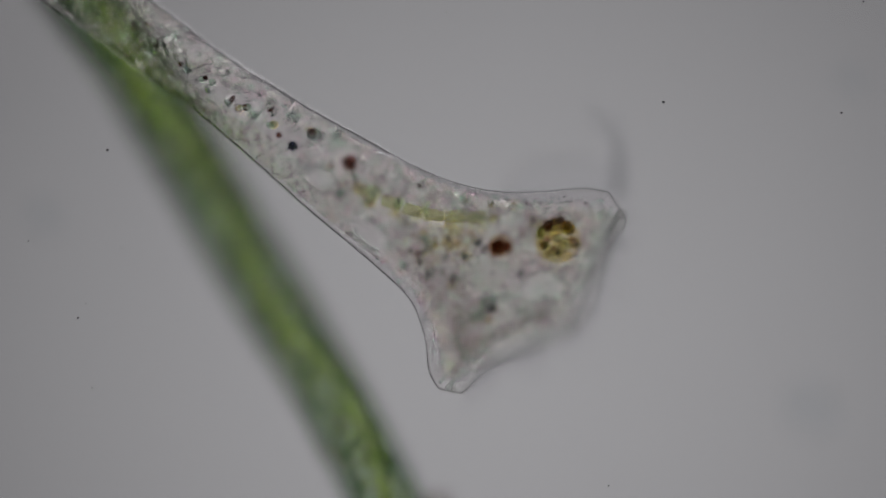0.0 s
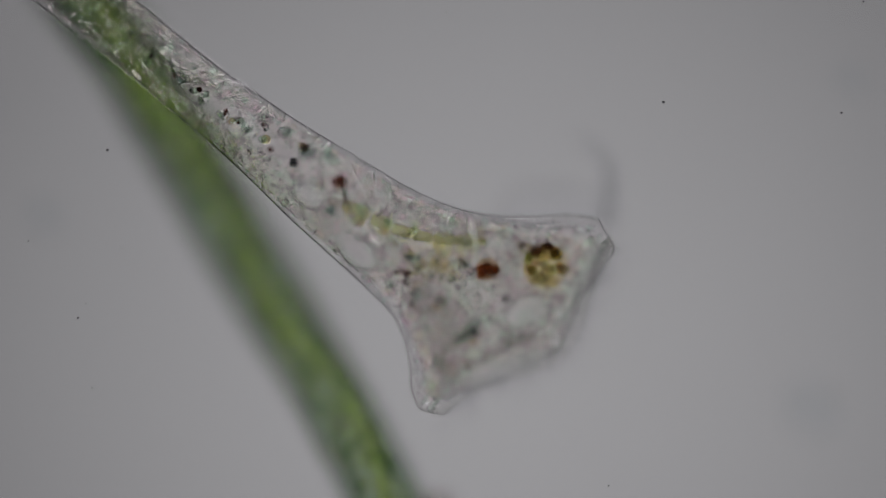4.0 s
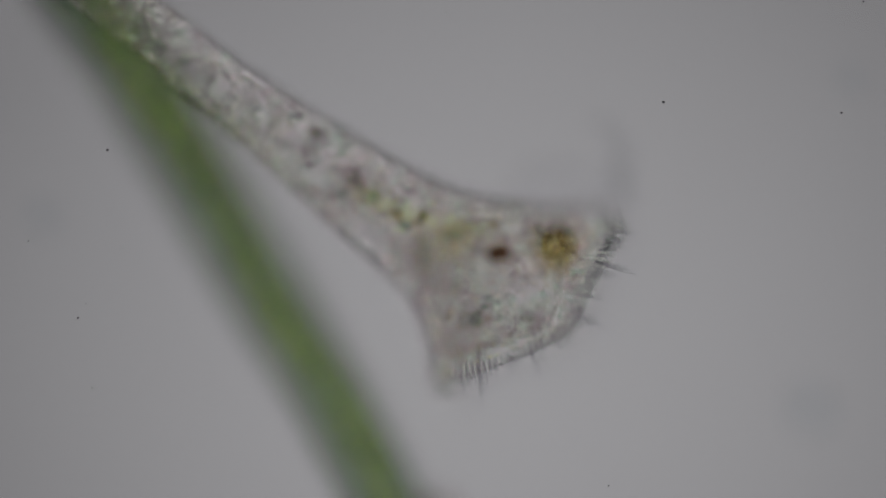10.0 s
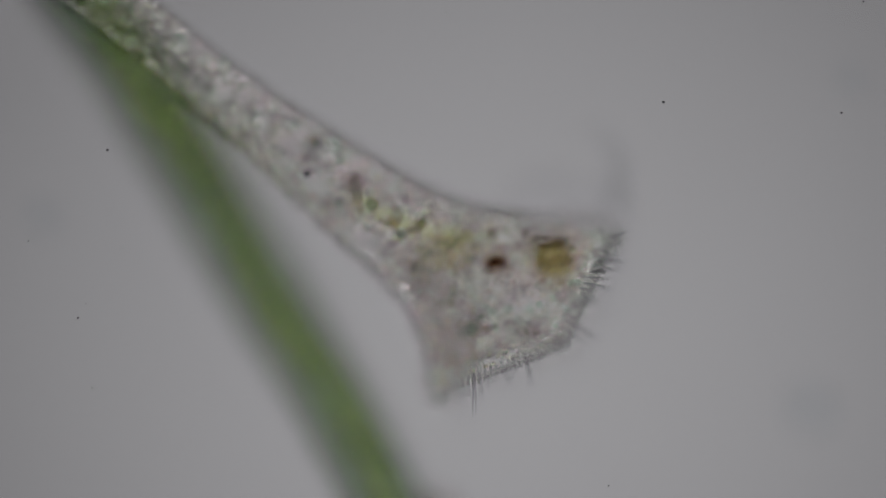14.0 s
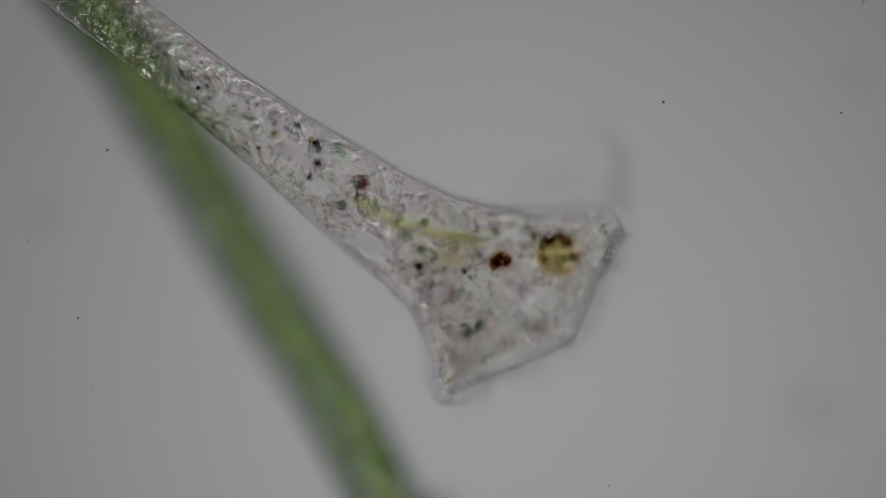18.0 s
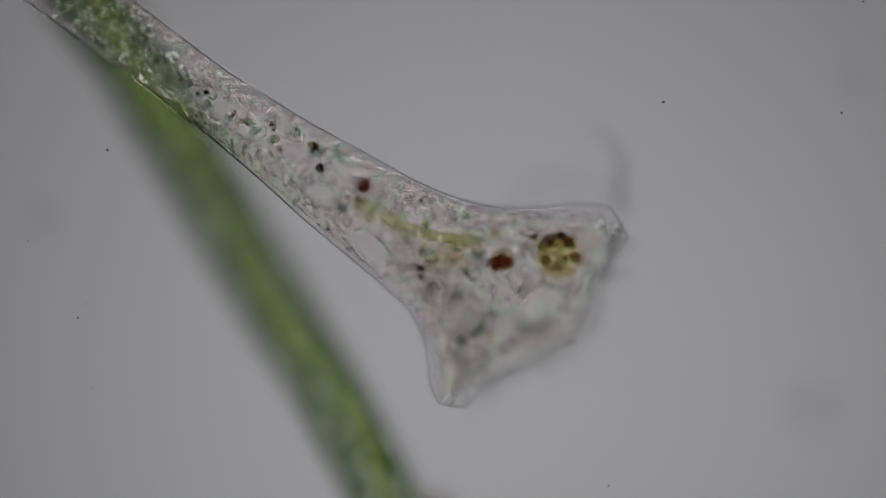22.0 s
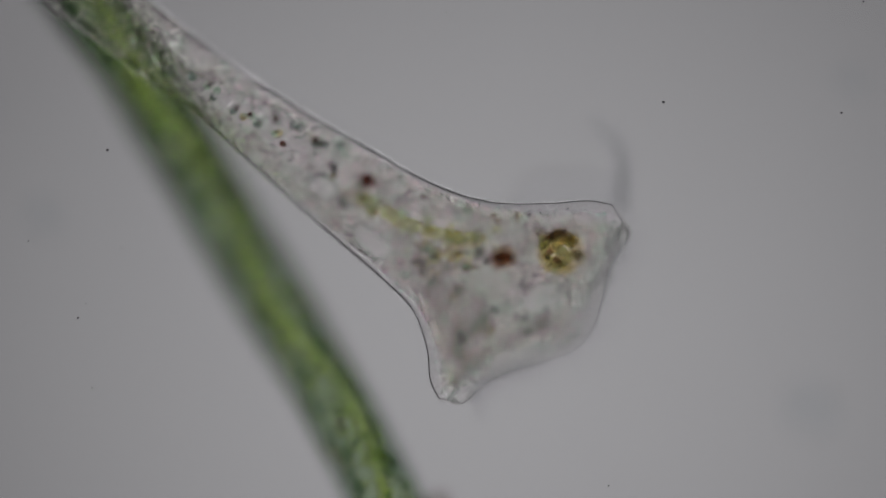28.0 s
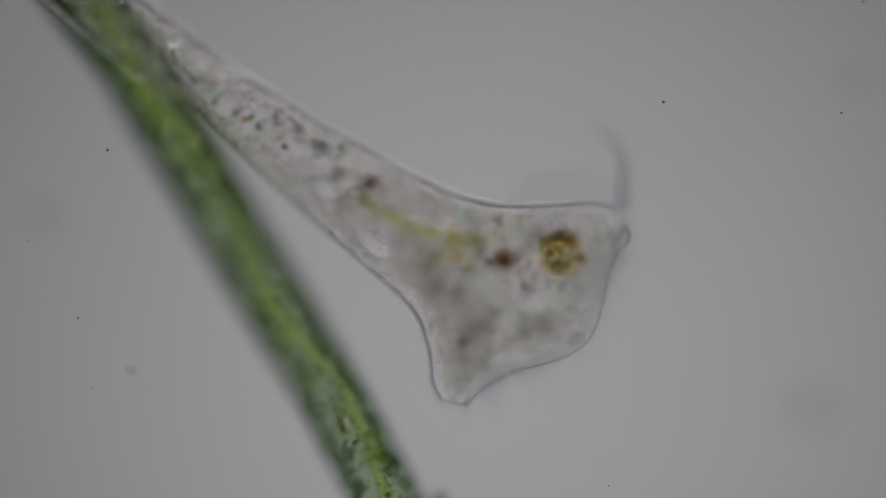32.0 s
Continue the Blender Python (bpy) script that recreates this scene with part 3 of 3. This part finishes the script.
# the swallowed chain of green cells
chain = piece("swallowed_chain", None, ciliate, Matrix.Translation(own((745, 398, -14))), "short chain of yellow-green cells")
bm = bmesh.new()
bmesh.ops.create_cone(bm, cap_ends=True, segments=20, radius1=1, radius2=1, depth=2)
bmesh.ops.rotate(bm, matrix=Matrix.Rotation(radians(90), 3, "Y"), verts=bm.verts)
bmesh.ops.bevel(bm, geom=[e for e in bm.edges if e.calc_face_angle(0) > 1], offset=0.16, segments=3, affect="EDGES")
me = bpy.data.meshes.new("chain_cell")
for face in bm.faces:
    face.smooth = True
bm.to_mesh(me)
bm.free()
me.materials.append(CHAIN)
for i in range(6):
    w = (i - 2.5) / 2.5
    x, y = 92 * w, 30 * w + 12 * (1 - w * w) - 6 * max(0.0, -w) ** 2
    slope = 18 - 15 * w
    piece("chain_cell", me, chain, Matrix.Translation(Vector((x, -y, 0)) * S) @ Matrix.Rotation(radians(-slope), 4, "Z") @ Matrix.Diagonal((17.4 * S, (11.4 - 0.6 * (i % 2)) * S, 11 * S, 1)))

# ---- the green alga filament ----
alga = tagged(new("alga_filament"), "long green alga filament with grainy chloroplasts, slanting under the ciliate", "alga")
alga.location = at(430, 441, -100)
LINE = [(40, -170, -122), (154, 0, -132), (230, 100, -144), (290, 200, -154), (349, 300, -158), (407, 400, -156), (467, 500, -150), (527, 600, -142),
        (587, 700, -122), (640, 800, -108), (682, 880, -100), (768, 1050, -92)]
LINE_COLUMNS = [list(column) for column in zip(*LINE)]
LINE_T = [0, 0.145, 0.23, 0.317, 0.408, 0.494, 0.578, 0.662, 0.743, 0.825, 0.888, 1.0]


def swell(t):
    """The filament is a little stouter at its upper end."""
    return 1 + 0.16 * math.exp(-(t / 0.25) ** 2)


def stem(t, a=0.0, r=0.0, grow=1.0):
    """A place in the filament: t along it, a round it, r out from its line in plan units."""
    p = Vector([spline(LINE_T, column, t) for column in LINE_COLUMNS])
    q = Vector([spline(LINE_T, column, min(1, t + 0.01)) for column in LINE_COLUMNS])
    d = (q - p).normalized()
    side = Vector((-d.y, d.x, 0)).normalized()
    up = d.cross(side)
    p = p + (side * math.cos(a) + up * math.sin(a)) * r * swell(t)
    return Vector(((p.x - 430), -(p.y - 441), p.z + 100)) * S


verts, faces = tube([stem(i / 60 * 0.99) for i in range(61)], [(64 + 1.5 * math.sin(i * 0.4)) * swell(i / 60) * S for i in range(61)], 32)
piece("cell_wall", mesh_of("cell_wall", verts, faces, WALL), alga, label="clear green-tinged tube wall")
verts, faces = tube([stem(i / 60 * 0.98 + 0.005) for i in range(61)], [(54 + 4 * math.sin(i * 0.7)) * swell(i / 60) * S for i in range(61)], 24)
piece("cell_plasm", mesh_of("cell_plasm", verts, faces, PLASM), alga, label="green plasm that fills the tube")
rng = random.Random(5)
CHL = [lumpy("chloroplast", BALL_2, m, 0.35, i) for i, m in enumerate((CHLORO, CHLORO, CHLORO_BRIGHT, CHLORO_BROWN))]
for i in range(280):
    t = 0.05 + 0.92 * rng.random() ** 1.3
    a, r = rng.uniform(0, 2 * math.pi), rng.uniform(38, 55)
    if abs(math.cos(a)) < 0.45 and rng.random() < 0.75:
        a += 1.4
    kind = 2 if rng.random() < 0.32 else 3 if rng.random() < 0.22 else rng.randrange(2)
    p = stem(t, a, r)
    place = Matrix.Translation(p) @ Matrix.Rotation(radians(-58 + rng.uniform(-15, 15)), 4, "Z") @ Matrix.Diagonal((rng.uniform(8, 20) * S, rng.uniform(5, 9) * S, rng.uniform(4, 7) * S, 1))
    piece("chloroplast", CHL[kind], alga, place)
verts, faces = tube([stem(i / 60 * 0.98 + 0.005, 1.9 + 0.5 * math.sin(i * 0.3), 36) for i in range(61)], [(12 + 6 * noise.noise(Vector((i * 0.35, 0, 0)))) * S for i in range(61)], 12)
grit = []
for i in range(4800):
    t = 0.04 + 0.93 * rng.random() ** 1.9
    a = rng.uniform(0, 2 * math.pi)
    if abs(math.cos(a)) < 0.45 and rng.random() < 0.7:
        a += 1.3
    grit.append((stem(t, a, rng.uniform(43, 57)), rng.uniform(2.5, 6.0) * S))
glints = []
for i in range(1400):
    t = rng.uniform(0.04, 0.97)
    glints.append((stem(t, 1.42 + 0.25 * math.sin(t * 17) + rng.gauss(0, 0.4), rng.uniform(36, 53)), rng.uniform(2.5, 5.5) * S))
for k, material in enumerate((CHLORO_BRIGHT, CHLORO, CHLORO_BROWN)):
    mine = (glints, grit[:4200], grit[4200:])[k]
    tagged(piece("chlorophyll_granulation", many("chlorophyll_granulation", BALL_1, [p for p, _ in mine], [r for _, r in mine], material), alga), kind="stuff")
piece("chloroplast_ribbon", mesh_of("chloroplast_ribbon", verts, faces, RIBBON), alga, label="bright yellow-green ribbon down the middle")

# a clump of brown detritus beside the filament
clump = tagged(new("detritus_clump"), "blurred brown clump of detritus beside the alga filament", "detritus")
clump.location = at(752, 908, -125)
rng = random.Random(50)
CRUMB = [lumpy("crumb", BALL_3, DETRITUS, 0.35, 51 + i) for i in range(3)]
for i in range(16):
    piece("crumb", CRUMB[i % 3], clump, Matrix.Translation(Vector((rng.gauss(0, 26), rng.gauss(0, 16), rng.gauss(0, 10))) * S) @ Matrix.Diagonal((rng.uniform(9, 17) * S, rng.uniform(7, 13) * S, 8 * S, 1)))

# ---- specks in the optics ----
SPECK = lumpy("dust_speck", BALL_2, DUST, 0.3, 3)
specks = []
for x, y, r in ((1174, 181, 2.6), (190, 266, 2.6), (1489, 200, 2.2), (138, 563, 2.0), (50, 427, 1.6), (163, 687, 1.6), (215, 439, 1.4), (1077, 860, 1.8), (790, 22, 1.4), (152, 537, 1.3), (1528, 3, 2)):
    ob = tagged(new("dust_speck", SPECK), "tiny dark speck of dust on the glass", "dust speck", "dust specks")
    ob.scale = (r * S,) * 3
    specks.append((ob, x, y))

smudges = []
SOFT = lumpy("smudge", BALL_2, SMUDGE, 0.5, 8)
for x, y, r in ((85, 385, 34), (1500, 148, 28), (-12, 192, 22), (1430, 720, 50)):
    ob = tagged(new("smudge", SOFT), "faint blurred smear on the microscope's glass", "smudge", "smudges")
    ob.scale = (r * S, r * 0.9 * S, 2 * S)
    smudges.append((ob, x, y))

swimmer = tagged(new("swimming_cell", lumpy("swimming_cell", BALL_3, SWIMMER, 0.08, 31)), "tiny pale round cell swimming through the water", "cell")
swimmer.scale = (12 * S, 11 * S, 11 * S)

# ---- what moves ----
def sway(x, y, lean):
    """The ciliate's pose: pushed by x and y plan units from its home, and leaned by degrees."""
    return Matrix.Translation(at(HOME.x + x, HOME.y + y)) @ Matrix.Rotation(radians(-lean), 4, "Z")


def motions():
    walk(ciliate, [
        (0, sway(-5.3, -23.1, -1.09)), (0.5, sway(-9.0, -17.7, 0.03)), (1, sway(-16.7, -5.0, 0.85)),
        (1.5, sway(-26.2, 11.2, 0.87)), (2, sway(-12.6, -7.7, -0.37)), (2.5, sway(-16.6, -0.7, 0.08)),
        (3, sway(-18.7, 3.7, 0.30)), (3.5, sway(-21.0, 7.3, 0.93)), (5.5, sway(-23.4, 1.9, 1.45)),
        (6, sway(-19.3, -2.5, 1.87)), (6.5, sway(-10.1, -15.9, 0.13)), (7, sway(-2.7, -24.1, 0.62)),
        (7.5, sway(-4.0, -25.0, 0.99)), (8, sway(-2.8, -25.2, 0.90)), (8.5, sway(-5.4, -19.7, 1.12)),
        (9, sway(-5.1, -18.2, 0.23)), (9.5, sway(1.9, -28.8, 0.23)), (10, sway(-2.7, -20.9, 0.76)),
        (10.5, sway(-6.0, -15.3, 0.68)), (11, sway(-2.2, -19.7, 0.95)), (11.5, sway(9.3, -37.6, -0.01)),
        (12, sway(12.5, -43.0, 0.22)), (12.5, sway(14.7, -44.2, -0.54)), (13, sway(1.1, -24.8, 0.73)),
        (13.5, sway(1.4, -20.4, 0.63)), (14, sway(-6.6, -7.5, 1.46)), (14.5, sway(-0.8, -12.8, 1.42)),
        (16.5, sway(-4.9, -7.6, -0.06)), (17, sway(-10.0, 1.5, -0.19)), (17.5, sway(-7.3, -0.3, -0.35)),
        (18, sway(-3.2, -3.3, -0.12)), (18.5, sway(2.0, -9.7, -1.10)), (19, sway(2.9, -10.5, -0.80)),
        (19.5, sway(-0.5, -5.2, -0.39)), (20, sway(-4.2, -1.3, 0.11)), (20.5, sway(-8.7, 6.6, -0.34)),
        (21, sway(-7.0, 6.0, -0.01)), (21.5, sway(-4.7, 3.1, 0.46)), (22, sway(-3.0, 3.1, -1.02)),
        (22.5, sway(4.5, -7.2, -0.52)), (23, sway(-0.0, -0.0, -0.00)), (23.5, sway(-1.2, 0.4, -0.07)),
        (24, sway(2.2, -2.3, -0.43)), (24.5, sway(-0.6, 0.6, -0.22)), (25, sway(3.8, -5.9, -0.25)),
        (25.5, sway(-0.3, 0.2, 0.79)), (27.5, sway(-2.2, -1.2, -0.72)), (28, sway(1.0, -7.0, -0.40)),
        (28.5, sway(4.0, -9.2, -0.50)), (29, sway(4.0, -12.3, 0.08)), (29.5, sway(5.1, -11.2, -0.80)),
        (30, sway(7.8, -13.3, -0.35)), (30.5, sway(-2.7, 3.2, 0.18)), (31, sway(-6.5, 9.1, 0.20)),
        (31.5, sway(0.0, 2.2, -0.36)), (32, sway(3.0, -2.8, -0.54))])
    for i, (ob, place, turn) in enumerate(fringe):
        rows = []
        for k in range(129):
            t = k * 0.25
            beat = math.sin(t * 9.0 + turn * 16) * 16 + 6 * math.sin(t * 23 + i)
            rows.append((t, place @ Matrix.Rotation(radians(beat), 4, "X") @ Matrix.Rotation(radians(beat * 0.5), 4, "Z")))
        walk(ob, rows)
    walk(swimmer, [(t, Matrix.Translation(at(x, y, z))) for t, x, y, z in ((0, 500, 578, -270), (31.3, 500, 578, -270), (31.4, 482, 582, -240),
        (31.5, 440, 592, -90), (31.6, 370, 604, -46), (31.7, 320, 616, -40), (31.8, 297, 629, -34), (31.9, 257, 639, -28), (32, 228, 655, -20))])
    walk(chain, [(t, Matrix.Translation(own((x, y, -14))) @ Matrix.Rotation(radians(turn), 4, "Z")) for t, x, y, turn in
                 ((0, 752, 391, 6), (3.5, 752, 392, 6), (6, 750, 394, 5), (13, 748, 396, 3), (19, 746, 397, 1), (24, 744, 399, 0), (32, 744, 400, 0))])
    for ob, spots in ((red_ball, ((0, 624, 311), (3.5, 624, 312), (6, 620, 330), (9, 627, 333), (13, 633, 328), (19, 645, 326), (23, 648, 325), (32, 653, 327))),
                      (blue_a, ((0, 524, 281), (3.5, 540, 282), (6, 545, 288), (14, 556, 292), (19, 567, 293), (23, 572, 294), (28, 589, 302), (32, 597, 308))),
                      (blue_b, ((0, 871, 574), (3.5, 868, 575), (6, 856, 576), (9, 842, 592), (19, 826, 596), (23, 812, 606), (32, 812, 608)))):
        walk(ob, [(t, Matrix.Translation(own((x, y, ob.location.z / S)))) for t, x, y in spots])
    for ob, x, y in smudges:
        walk(ob, [(t, Matrix.Translation(at(x, y, z - 140))) for t, z in FOCUS])
    for ob, x, y in specks:
        walk(ob, [(t, Matrix.Translation(at(x, y, z))) for t, z in FOCUS])


motions()
